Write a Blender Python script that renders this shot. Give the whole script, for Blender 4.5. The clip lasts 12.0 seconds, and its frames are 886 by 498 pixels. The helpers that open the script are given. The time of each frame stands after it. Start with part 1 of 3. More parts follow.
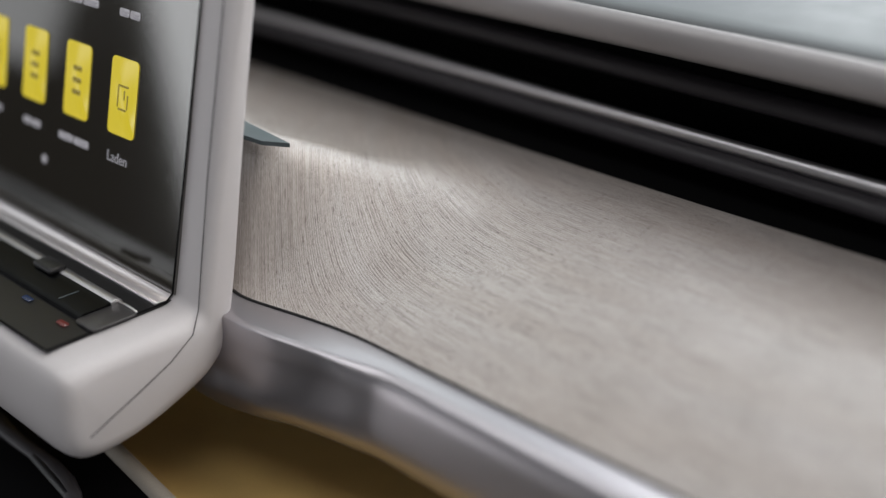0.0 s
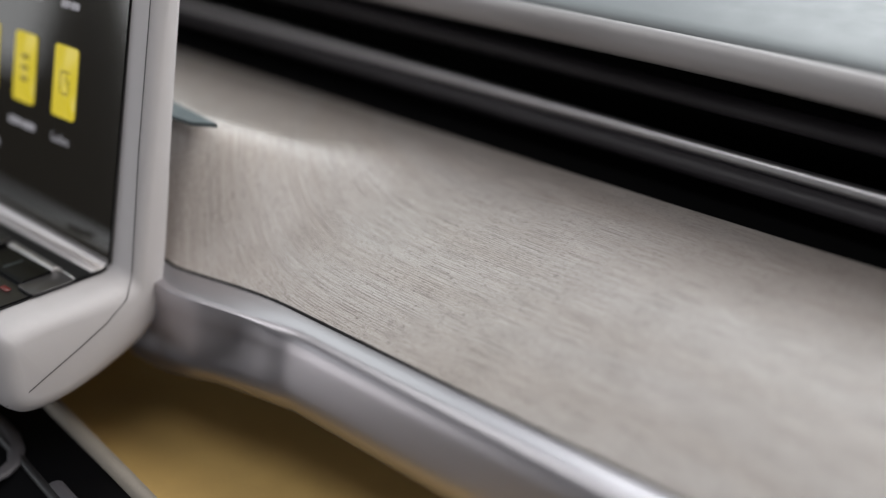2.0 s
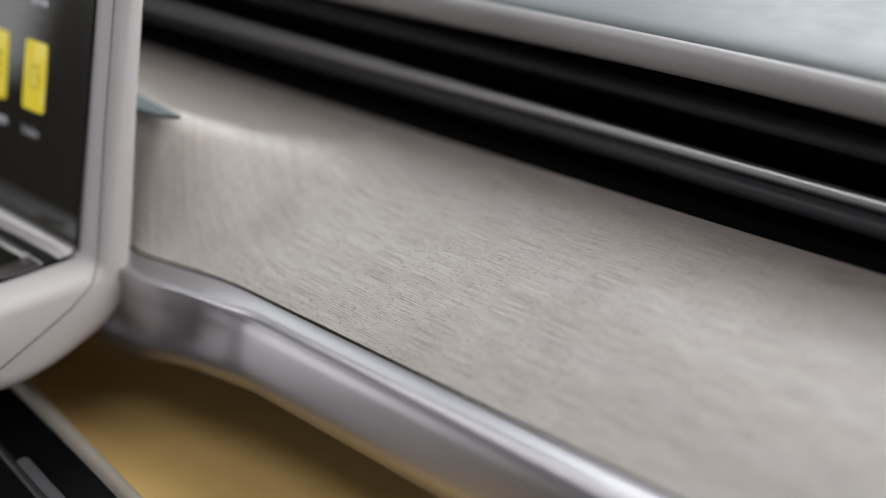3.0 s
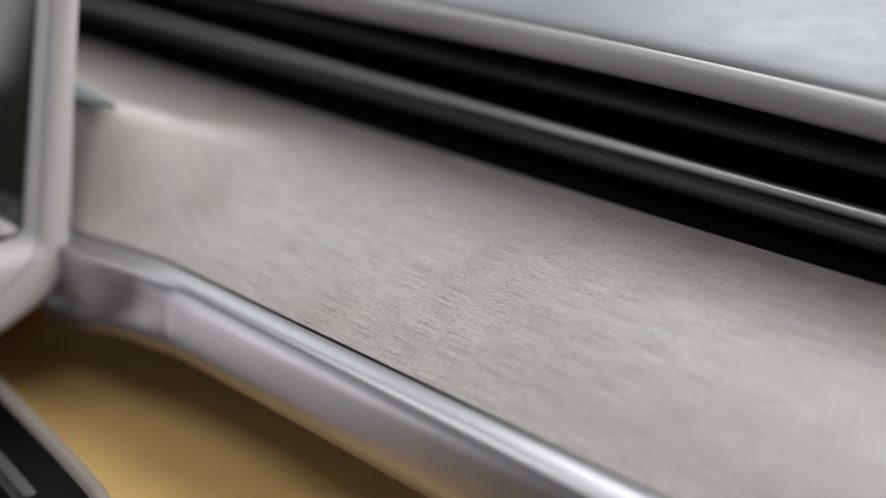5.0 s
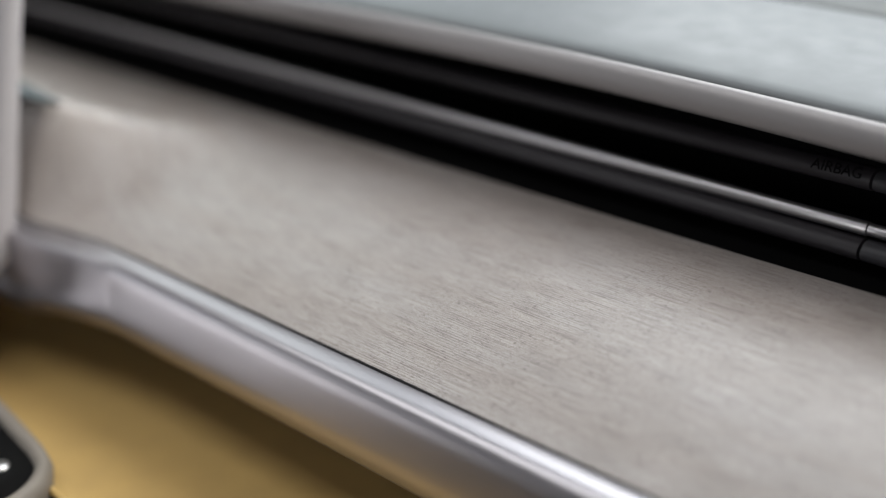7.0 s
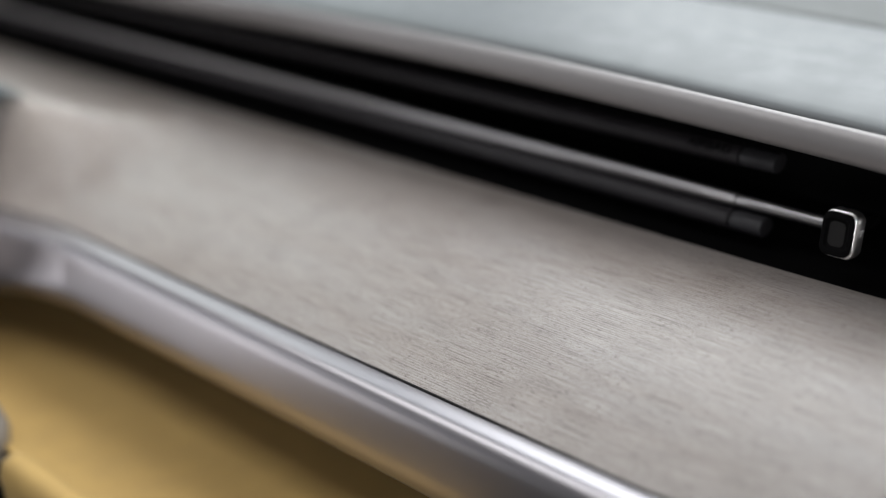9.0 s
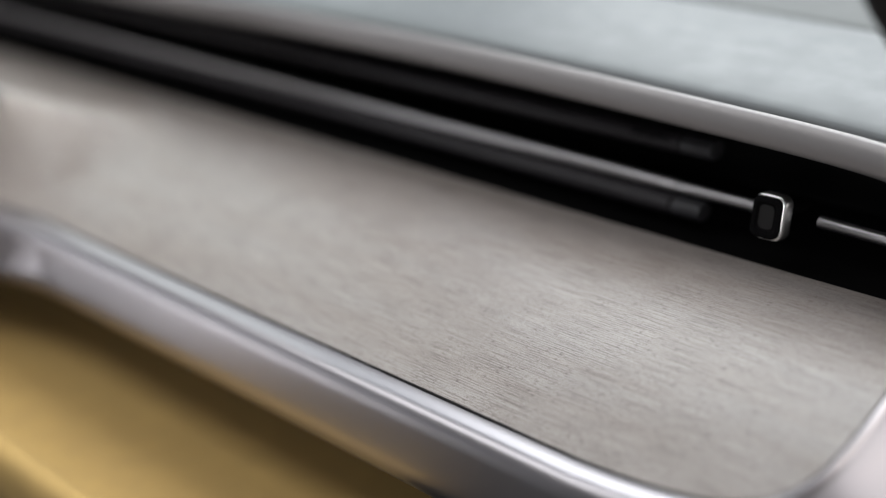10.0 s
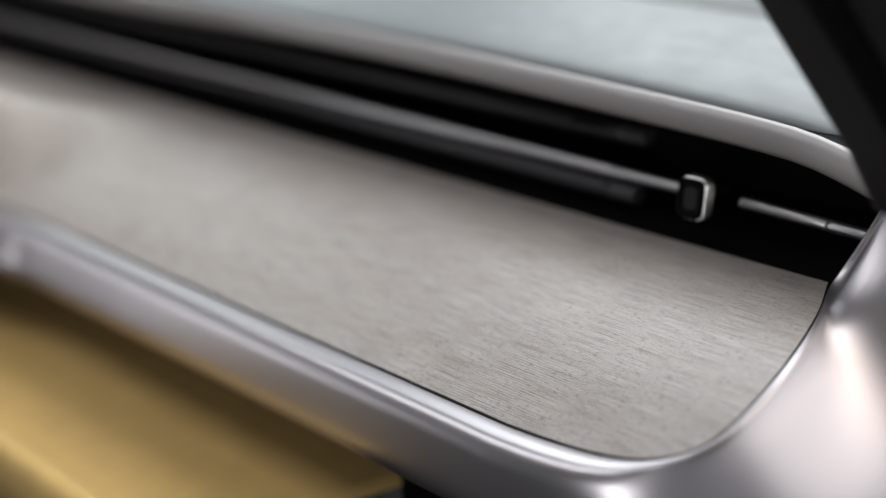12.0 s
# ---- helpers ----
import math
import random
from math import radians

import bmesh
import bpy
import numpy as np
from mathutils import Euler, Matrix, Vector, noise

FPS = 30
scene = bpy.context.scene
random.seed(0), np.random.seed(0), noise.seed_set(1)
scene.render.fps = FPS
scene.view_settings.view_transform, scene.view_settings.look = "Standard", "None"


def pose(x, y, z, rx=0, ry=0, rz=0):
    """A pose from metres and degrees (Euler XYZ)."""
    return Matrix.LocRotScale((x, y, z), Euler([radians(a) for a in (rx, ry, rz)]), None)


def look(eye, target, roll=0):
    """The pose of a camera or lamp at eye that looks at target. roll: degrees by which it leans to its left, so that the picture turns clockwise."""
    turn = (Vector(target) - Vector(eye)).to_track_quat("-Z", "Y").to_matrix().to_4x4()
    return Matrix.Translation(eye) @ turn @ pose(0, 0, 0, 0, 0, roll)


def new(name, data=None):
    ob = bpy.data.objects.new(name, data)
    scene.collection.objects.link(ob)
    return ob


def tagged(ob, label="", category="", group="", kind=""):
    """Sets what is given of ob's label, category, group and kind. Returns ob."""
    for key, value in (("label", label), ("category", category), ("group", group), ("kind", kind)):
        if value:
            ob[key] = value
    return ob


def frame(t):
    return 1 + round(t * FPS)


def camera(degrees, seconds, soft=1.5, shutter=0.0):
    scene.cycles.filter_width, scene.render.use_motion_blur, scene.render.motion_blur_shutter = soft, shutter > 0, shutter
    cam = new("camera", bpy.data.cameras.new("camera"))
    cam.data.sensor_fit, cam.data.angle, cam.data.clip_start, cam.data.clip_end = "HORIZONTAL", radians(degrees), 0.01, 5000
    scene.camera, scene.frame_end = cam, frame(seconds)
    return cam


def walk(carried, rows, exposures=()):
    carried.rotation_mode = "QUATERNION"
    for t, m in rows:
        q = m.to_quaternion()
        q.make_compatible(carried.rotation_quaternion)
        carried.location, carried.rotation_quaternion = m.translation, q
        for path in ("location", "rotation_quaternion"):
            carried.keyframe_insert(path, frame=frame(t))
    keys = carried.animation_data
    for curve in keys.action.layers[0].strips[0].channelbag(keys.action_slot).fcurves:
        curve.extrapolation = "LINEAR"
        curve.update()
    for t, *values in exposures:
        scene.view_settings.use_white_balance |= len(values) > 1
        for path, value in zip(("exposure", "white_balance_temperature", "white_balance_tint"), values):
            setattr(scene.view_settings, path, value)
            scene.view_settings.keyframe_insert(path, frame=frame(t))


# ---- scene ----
# Passenger side of a car's dashboard. x runs along the dash to the passenger door, y to the windscreen, z up from the cabin floor.
cam = camera(40.0, 12.0, soft=1.4)
cam.data.dof.use_dof = True
cam.data.dof.focus_distance = 0.480
cam.data.dof.aperture_fstop = 2.2
# seconds, x, y, z, yaw, pitch, roll of the slide along the dash
ROWS = [
    (0.0, -0.0772, -0.3897, 0.9569, 43.963, -24.824, -0.066),
    (0.5, -0.0676, -0.3911, 0.9574, 43.947, -24.742, -0.066),
    (1.0, -0.0534, -0.3926, 0.9582, 43.949, -24.645, -0.077),
    (1.5, -0.0381, -0.3940, 0.9586, 43.982, -24.504, -0.089),
    (2.0, -0.0214, -0.3954, 0.9584, 44.006, -24.280, -0.078),
    (2.5, -0.0070, -0.3964, 0.9576, 43.990, -24.032, -0.047),
    (3.0, 0.0085, -0.3983, 0.9575, 43.939, -23.795, -0.009),
    (4.8, 0.0609, -0.4035, 0.9581, 43.789, -23.137, 0.066),
    (5.5, 0.0833, -0.4072, 0.9609, 43.684, -22.971, -0.131),
    (6.0, 0.0999, -0.4093, 0.9627, 43.586, -22.873, -0.222),
    (6.5, 0.1149, -0.4118, 0.9634, 43.523, -22.715, -0.303),
    (7.0, 0.1313, -0.4145, 0.9635, 43.535, -22.502, -0.398),
    (8.8, 0.1953, -0.4196, 0.9663, 44.405, -22.036, -1.130),
    (9.5, 0.2179, -0.4216, 0.9682, 44.493, -22.035, -1.317),
    (10.0, 0.2344, -0.4231, 0.9695, 44.507, -22.057, -1.429),
    (10.5, 0.2502, -0.4250, 0.9707, 44.538, -22.062, -1.587),
    (11.0, 0.2645, -0.4267, 0.9719, 44.613, -22.043, -1.775),
    (11.5, 0.2734, -0.4271, 0.9726, 44.767, -22.009, -2.000),
    (12.0, 0.2775, -0.4264, 0.9727, 45.000, -21.962, -2.215),
]
walk(cam, [(t, pose(x, y, z, 90 + pitch, 0, yaw) @ pose(0, 0, 0, 0, 0, roll)) for t, x, y, z, yaw, pitch, roll in ROWS])

# ---- light ----
world = bpy.data.worlds.new("world")
scene.world = world
world.use_nodes = True
wn = world.node_tree.nodes
sky = wn.new("ShaderNodeTexSky")
sky.sky_type, sky.sun_disc = "NISHITA", False
sky.sun_elevation, sky.sun_rotation = radians(50), radians(60)
sky.air_density, sky.dust_density = 1.0, 6.0
world.node_tree.links.new(sky.outputs["Color"], wn["Background"].inputs["Color"])
wn["Background"].inputs["Strength"].default_value = 0.06


def lamp(name, size_x, size_y, watts, eye, target, colour=(1, 1, 1), roll=0):
    data = bpy.data.lights.new(name, "AREA")
    data.shape, data.size, data.size_y, data.energy, data.color = "RECTANGLE", size_x, size_y, watts, colour
    ob = new(name, data)
    ob.matrix_world = look(eye, target, roll)
    return ob


# skylight at the windscreen, side windows and driver doorway; the other lamps are added fill
lamp("windscreen_light", 1.3, 0.92, 14.8, (-0.10, 0.48, 1.40), (-0.15, -0.10, 0.76), (0.94, 0.985, 1.0))
lamp("windscreen_light", 0.9, 0.95, 3.8, (-1.22, 0.28, 1.26), (-1.18, -0.24, 0.61), (0.92, 1.0, 0.97))
lamp("passenger_window_light", 1.10, 0.80, 2.9, (0.62, 0.48, 1.06), (0.0, 0.20, 0.98), (0.97, 0.985, 1.0))
# added fill in mid-cabin: brightens the housing front, whitens the moulding's end
lamp("rear_fill_light", 0.55, 0.34, 5.0, (0.40, -1.45, 0.97), (-0.25, 0.0, 0.83), (0.98, 0.985, 1.0))
lamp("driver_window_light", 0.40, 0.40, 0.35, (-1.55, -0.52, 0.95), (-0.5, -0.15, 0.8), (0.97, 0.985, 1.0))
# rolled and sized to give the display its slanted reflection
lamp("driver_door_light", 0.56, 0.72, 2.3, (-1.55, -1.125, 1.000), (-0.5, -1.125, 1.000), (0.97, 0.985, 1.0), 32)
# added low lamp that puts the pale reflection on the moulding's fold
lamp("fold_patch_light", 0.60, 0.46, 2.4, (-1.55, -1.46, 0.50), (-0.5, -1.30, 0.62), (0.98, 0.975, 1.0))
# added overhead lamp below the closed roof lining, sets the tray's shadow edge
lamp("overhead_light", 1.0, 0.40, 3.4, (-0.46, -0.40, 1.48), (-0.46, -0.3, 0.7), (0.97, 0.98, 1.0))


# ---- materials ----
def material(name, colour, rough=0.5, metal=0.0, coat=0.0):
    m = bpy.data.materials.new(name)
    m.use_nodes = True
    b = m.node_tree.nodes["Principled BSDF"]
    b.inputs["Base Color"].default_value = (*colour, 1)
    b.inputs["Roughness"].default_value = rough
    b.inputs["Metallic"].default_value = metal
    b.inputs["Coat Weight"].default_value = coat
    b.inputs["Coat Roughness"].default_value = 0.08
    return m


def node(m, kind, **props):
    n = m.node_tree.nodes.new(kind)
    for key, value in props.items():
        n.inputs[key.replace("_", " ")].default_value = value
    return n


def wire(m, a, b):
    m.node_tree.links.new(a, b)


def satin(m, rough=0.015):
    """Finely blasted metal: even, with a slow change of gloss."""
    b = m.node_tree.nodes["Principled BSDF"]
    n = node(m, "ShaderNodeTexNoise", Scale=30.0, Detail=1.0)
    wire(m, node(m, "ShaderNodeTexCoord").outputs["Object"], n.inputs["Vector"])
    r = node(m, "ShaderNodeMapRange")
    base = b.inputs["Roughness"].default_value
    r.inputs["To Min"].default_value, r.inputs["To Max"].default_value = base - rough, base + rough
    wire(m, n.outputs["Fac"], r.inputs["Value"])
    wire(m, r.outputs["Result"], b.inputs["Roughness"])
    return m


def grained(m, scale, depth, bump=0.15, spread=0.12, rough=0.08):
    """Two scales of noise in colour, roughness and relief."""
    b = m.node_tree.nodes["Principled BSDF"]
    co = node(m, "ShaderNodeTexCoord").outputs["Object"]
    fine, broad = node(m, "ShaderNodeTexNoise", Scale=scale, Detail=3.0), node(m, "ShaderNodeTexNoise", Scale=scale / 25, Detail=2.0)
    for n in (fine, broad):
        wire(m, co, n.inputs["Vector"])
    add = node(m, "ShaderNodeMath")
    wire(m, fine.outputs["Fac"], add.inputs[0])
    wire(m, broad.outputs["Fac"], add.inputs[1])
    ramp = node(m, "ShaderNodeMapRange")
    ramp.inputs["From Min"].default_value, ramp.inputs["From Max"].default_value = 0.6, 1.4
    ramp.inputs["To Min"].default_value, ramp.inputs["To Max"].default_value = 1 - spread, 1 + spread
    wire(m, add.outputs[0], ramp.inputs["Value"])
    mix = m.node_tree.nodes.new("ShaderNodeVectorMath")
    mix.operation = "SCALE"
    mix.inputs[0].default_value = b.inputs["Base Color"].default_value[:3]
    wire(m, ramp.outputs["Result"], mix.inputs["Scale"])
    wire(m, mix.outputs["Vector"], b.inputs["Base Color"])
    r = node(m, "ShaderNodeMapRange")
    base = b.inputs["Roughness"].default_value
    r.inputs["From Min"].default_value, r.inputs["From Max"].default_value = 0.3, 0.7
    r.inputs["To Min"].default_value, r.inputs["To Max"].default_value = max(0.02, base - rough), base + rough
    wire(m, broad.outputs["Fac"], r.inputs["Value"])
    wire(m, r.outputs["Result"], b.inputs["Roughness"])
    if bump:
        bm_ = node(m, "ShaderNodeBump", Strength=bump, Distance=depth)
        wire(m, fine.outputs["Fac"], bm_.inputs["Height"])
        wire(m, bm_.outputs["Normal"], b.inputs["Normal"])
    return m


def matt(m, level=0.15):
    m.node_tree.nodes["Principled BSDF"].inputs["Specular IOR Level"].default_value = level
    return m


def veneer_material():
    """Open-pored grey oak: thin dark pores along the grain, pale and brown streaks, broad bands."""
    m = matt(material("grey_oak_veneer", (0.42, 0.39, 0.36), 0.48, coat=0.9), 0.9)
    b = m.node_tree.nodes["Principled BSDF"]
    b.inputs["Coat Roughness"].default_value = 0.32
    uv = node(m, "ShaderNodeUVMap").outputs["UV"]

    def streak(along, across, detail, distort=0.0):
        mp = node(m, "ShaderNodeMapping", Scale=(along, across, 1))
        n = node(m, "ShaderNodeTexNoise", Scale=1.0, Detail=detail, Distortion=distort)
        wire(m, uv, mp.inputs["Vector"])
        wire(m, mp.outputs["Vector"], n.inputs["Vector"])
        return n.outputs["Fac"]

    def ramp(fac, *stops):
        r = m.node_tree.nodes.new("ShaderNodeValToRGB")
        while len(r.color_ramp.elements) < len(stops):
            r.color_ramp.elements.new(0.5)
        for e, (at, c) in zip(r.color_ramp.elements, stops):
            e.position, e.color = at, (*c, 1)
        wire(m, fac, r.inputs["Fac"])
        return r.outputs["Color"]

    def blend(kind, fac, a, c):
        n = m.node_tree.nodes.new("ShaderNodeMix")
        n.data_type, n.blend_type = "RGBA", kind
        n.inputs["Factor"].default_value = fac
        wire(m, a, n.inputs["A"])
        wire(m, c, n.inputs["B"])
        return n.outputs["Result"]

    def math_node(kind, a, k, d=0.0):
        n = m.node_tree.nodes.new("ShaderNodeMath")
        n.operation = kind
        for socket, value in zip(n.inputs, (a, k, d)):
            if isinstance(value, float):
                socket.default_value = value
            else:
                wire(m, value, socket)
        return n.outputs[0]

    split = m.node_tree.nodes.new("ShaderNodeSeparateXYZ")
    wire(m, uv, split.inputs[0])
    pores = streak(330, 3000, 0.0)
    fine = streak(45, 5000, 2.0)
    bands = streak(9, 70, 3.0, 0.5)
    drift = streak(6, 40, 1.0)
    # sliced veneer: near-regular lines 1.2 mm apart that drift and fade
    wave = math_node("SINE", math_node("MULTIPLY_ADD", split.outputs["Y"], 6200.0, math_node("MULTIPLY", drift, 9.0)), 0.0)
    wave = math_node("MULTIPLY_ADD", wave, math_node("MULTIPLY", streak(35, 300, 2.0), 0.14), fine)
    tone = ramp(bands, (0.3, (0.337, 0.296, 0.268)), (0.5, (0.354, 0.319, 0.296)), (0.7, (0.374, 0.346, 0.329)))
    lines = ramp(wave, (0.37, (0.33, 0.27, 0.23)), (0.49, (0.95, 0.94, 0.93)), (0.62, (1.14, 1.145, 1.155)))
    dark = ramp(pores, (0.24, (0.27, 0.20, 0.16)), (0.34, (1, 1, 1)))
    spots = ramp(streak(40, 55, 2.0), (0.35, (0.978, 0.975, 0.972)), (0.65, (1.012, 1.012, 1.012)))
    c = blend("MULTIPLY", 0.92, tone, lines)
    c = blend("MULTIPLY", 1.0, c, dark)
    c = blend("MULTIPLY", 1.0, c, spots)
    pepper = ramp(streak(1300, 3000, 2.0), (0.36, (0.60, 0.56, 0.52)), (0.5, (1, 1, 1)), (0.66, (1.13, 1.13, 1.13)))
    c = blend("MULTIPLY", 0.85, c, pepper)
    wire(m, c, b.inputs["Base Color"])
    bump = node(m, "ShaderNodeBump", Strength=0.35, Distance=0.0004)
    wire(m, blend("MULTIPLY", 0.7, dark, lines), bump.inputs["Height"])
    wire(m, bump.outputs["Normal"], b.inputs["Normal"])
    return m


def sheen(m, weight):
    b = m.node_tree.nodes["Principled BSDF"]
    b.inputs["Sheen Weight"].default_value = weight
    b.inputs["Sheen Roughness"].default_value = 0.4
    return m


VENEER = veneer_material()
SATIN = satin(material("satin_grey_metal", (0.45, 0.426, 0.446), 0.345, 0.95))
RAIL = satin(material("satin_rail_paint", (0.315, 0.299, 0.299), 0.52, 0.8))
CHROME = satin(material("satin_chrome", (0.47, 0.455, 0.465), 0.40, 1.0))
BRIGHT = satin(material("bright_satin_chrome", (0.74, 0.73, 0.72), 0.32, 1.0))
BLACK = grained(material("black_plastic", (0.008, 0.008, 0.009), 0.42), 1500, 0.0003, 0.12, 0.1, 0.08)
SLAT = matt(grained(material("soft_black_slat", (0.0205, 0.018, 0.0205), 0.48), 1500, 0.0003, 0.1, 0.1, 0.06), 0.32)
# lighter copy for the slat ends: passenger-side light put into their colour
SLAT_LIT = matt(grained(material("lit_slat_end", (0.027, 0.026, 0.029), 0.48), 1500, 0.0003, 0.1, 0.1, 0.06), 0.35)
DISH = matt(grained(material("dark_dish", (0.010, 0.009, 0.009), 0.6), 1500, 0.0003, 0.1, 0.1, 0.05), 0.25)
# near-zero black, shared by the duct, knob face, seals and glove box
VOID = matt(grained(material("near_zero_black", (0.0018, 0.0017, 0.002), 0.8), 900, 0.0003, 0.1, 0.1, 0.05), 0.08)
GLOSS = matt(grained(material("piano_black", (0.0022, 0.0022, 0.0026), 0.3), 400, 0.0001, 0.0, 0.05, 0.03), 0.06)
BEZEL = grained(material("warm_grey_soft_paint", (0.43, 0.41, 0.417), 0.6), 2500, 0.0001, 0.08, 0.03, 0.05)
SHELF = matt(grained(material("dark_satin_shelf", (0.010, 0.0095, 0.0105), 0.38), 900, 0.0001, 0.0, 0.05, 0.03), 0.3)
GREY = grained(material("dull_grey_plastic", (0.045, 0.042, 0.047), 0.5), 900, 0.0001, 0.05, 0.05, 0.04)
BEZEL_DARK = grained(material("dark_satin_plate", (0.035, 0.033, 0.034), 0.4), 1500, 0.0001, 0.05, 0.05, 0.04)
SEAM = material("dark_seam", (0.03, 0.03, 0.03), 0.7)
PAD = grained(material("pale_dash_top", (0.130, 0.142, 0.148), 0.45), 1800, 0.0002, 0.08, 0.03, 0.06)
COWL = matt(grained(material("grey_dash_rear", (0.13, 0.138, 0.138), 0.6), 1800, 0.0002, 0.08, 0.03, 0.06), 0.2)
GOLD = sheen(grained(material("mustard_suede", (0.52, 0.345, 0.118), 0.75), 1400, 0.0004, 0.3, 0.1, 0.05), 0.08)
LEATHER = grained(material("taupe_leather", (0.21, 0.185, 0.155), 0.6), 1200, 0.0005, 0.3, 0.1, 0.06)
CLOTH = grained(material("pale_grey_lining", (0.20, 0.185, 0.17), 0.8), 700, 0.0005, 0.3, 0.08, 0.05)
CARPET = grained(material("black_carpet", (0.01, 0.01, 0.011), 0.95), 500, 0.001, 0.5, 0.2, 0.02)
SLATE = grained(material("dark_slate", (0.045, 0.06, 0.066), 0.5), 1500, 0.0003, 0.1, 0.08, 0.06)


def glowing(name, colour, strength, rough=0.05):
    m = material(name, (0.01, 0.01, 0.01), rough)
    b = m.node_tree.nodes["Principled BSDF"]
    b.inputs["Emission Color"].default_value = (*colour, 1)
    b.inputs["Emission Strength"].default_value = strength
    return m


DISPLAY = matt(glowing("display_glass", (0.30, 0.25, 0.18), 0.03), 1.0)
DISPLAY.node_tree.nodes["Principled BSDF"].inputs["Coat Weight"].default_value = 1.0
DISPLAY.node_tree.nodes["Principled BSDF"].inputs["Coat IOR"].default_value = 1.75
TILE = glowing("yellow_tile", (1.0, 0.80, 0.05), 0.58, 0.3)
GLYPH = glowing("dark_glyph", (0.55, 0.43, 0.04), 0.36)
LABEL = glowing("label_white", (0.8, 0.78, 0.85), 0.30)
BLUE = glowing("blue_mark", (0.15, 0.3, 0.8), 0.07)
RED = glowing("red_mark", (0.8, 0.12, 0.1), 0.13)


# ---- mesh helpers ----
def part(name, bm, mat, parent=None, label=""):
    """A bmesh as one mesh object, under a thing or a part."""
    data = bpy.data.meshes.new(name)
    bmesh.ops.recalc_face_normals(bm, faces=bm.faces)
    for f in bm.faces:
        f.smooth = True
    bm.to_mesh(data)
    bm.free()
    data.materials.append(mat)
    ob = new(name, data)
    ob.parent = parent
    return tagged(ob, label)


def sharp(ob, degrees=35):
    ob.data.set_sharp_from_angle(angle=radians(degrees))
    return ob


def bevelled(ob, width, segments=3, degrees=30):
    b = ob.modifiers.new("bevel", "BEVEL")
    b.width, b.segments, b.limit_method, b.angle_limit = width, segments, "ANGLE", radians(degrees)
    b.harden_normals = False
    return ob


def empty(name, x=0, y=0, z=0):
    ob = new(name)
    ob.empty_display_size = 0.02
    ob.location = (x, y, z)
    return ob


def grid(rows, closed=False, ladder=False):
    """A skin over rows of equally many points; closed rings get end faces (ladder: in strips, for bent outlines)."""
    bm = bmesh.new()
    vs = [[bm.verts.new(p) for p in r] for r in rows]
    n = len(rows[0])
    for a, b in zip(vs, vs[1:]):
        for i in range(n if closed else n - 1):
            j = (i + 1) % n
            bm.faces.new((a[i], a[j], b[j], b[i]))
    for r in (vs[0], vs[-1]) if closed else ():
        if ladder:
            for i in range(n // 2 - 1):
                bm.faces.new((r[i], r[i + 1], r[n - 2 - i], r[n - 1 - i]))
        else:
            bm.faces.new(r)
    return bm


def box(x0, x1, y0, y1, z0, z1):
    bm = bmesh.new()
    bmesh.ops.create_cube(bm, size=1, matrix=Matrix.LocRotScale(((x0 + x1) / 2, (y0 + y1) / 2, (z0 + z1) / 2), None, (x1 - x0, y1 - y0, z1 - z0)))
    return bm


def prism(outline, x0, x1):
    """An outline in (y, z), drawn out along x."""
    return grid([[(x, y, z) for y, z in outline] for x in (x0, x1)], closed=True)


def tube(points, radius, sides=14, flat=1.0, dome=1.0):
    """A round bar along points, its ends domed (dome near 0: cut square)."""
    k1, k2 = (0.75, 0.3) if dome > 0.5 else (0.98, 0.9)
    pts = [Vector(p) for p in points]
    first, last = (pts[0] - pts[1]).normalized(), (pts[-1] - pts[-2]).normalized()
    line = [(pts[0] + first * radius * 0.6 * dome, k2), (pts[0] + first * radius * 0.4 * dome, k1)] + [(p, 1.0) for p in pts]
    line += [(pts[-1] + last * radius * 0.4 * dome, k1), (pts[-1] + last * radius * 0.6 * dome, k2)]
    rows = []
    for i, (p, k) in enumerate(line):
        d = (line[min(i + 1, len(line) - 1)][0] - line[max(i - 1, 0)][0]).normalized()
        side = d.cross(Vector((0, 0, 1))).normalized()
        up = side.cross(d)
        rows.append([p + (side * math.cos(a) + up * math.sin(a) * flat) * radius * k for a in (2 * math.pi * j / sides for j in range(sides))])
    return grid(rows, closed=True)


def rounded(w, h, r, n=6):
    """A rectangle with round corners, centred, as (u, v)."""
    out = []
    for cx, cy, a0 in ((w / 2 - r, h / 2 - r, 0), (-w / 2 + r, h / 2 - r, 90), (-w / 2 + r, -h / 2 + r, 180), (w / 2 - r, -h / 2 + r, 270)):
        for i in range(n + 1):
            a = radians(a0 + 90 * i / n)
            out.append((cx + r * math.cos(a), cy + r * math.sin(a)))
    return out


def plate(outline, m, thick):
    """A flat outline (u, v) in the frame m (u right, v up, w out), with thickness."""
    return grid([[m @ Vector((u, v, w)) for u, v in outline] for w in (0, thick)], closed=True)


def smooth(a, b, v):
    t = min(1.0, max(0.0, (v - a) / (b - a)))
    return t * t * (3 - 2 * t)


def interp(table, v):
    """A smooth curve through rows (v, value), v rising."""
    xs, ys = zip(*table)
    i = max(0, min(len(xs) - 2, sum(x <= v for x in xs) - 1))
    t = (v - xs[i]) / (xs[i + 1] - xs[i])
    def slope(k):
        if k in (0, len(xs) - 1):
            j = min(k, len(xs) - 2)
            return (ys[j + 1] - ys[j]) / (xs[j + 1] - xs[j])
        return (ys[k + 1] - ys[k - 1]) / (xs[k + 1] - xs[k - 1])
    h = xs[i + 1] - xs[i]
    a, b = slope(i) * h, slope(i + 1) * h
    return ys[i] * (2 * t**3 - 3 * t**2 + 1) + a * (t**3 - 2 * t**2 + t) + ys[i + 1] * (3 * t**2 - 2 * t**3) + b * (t**3 - t**2)


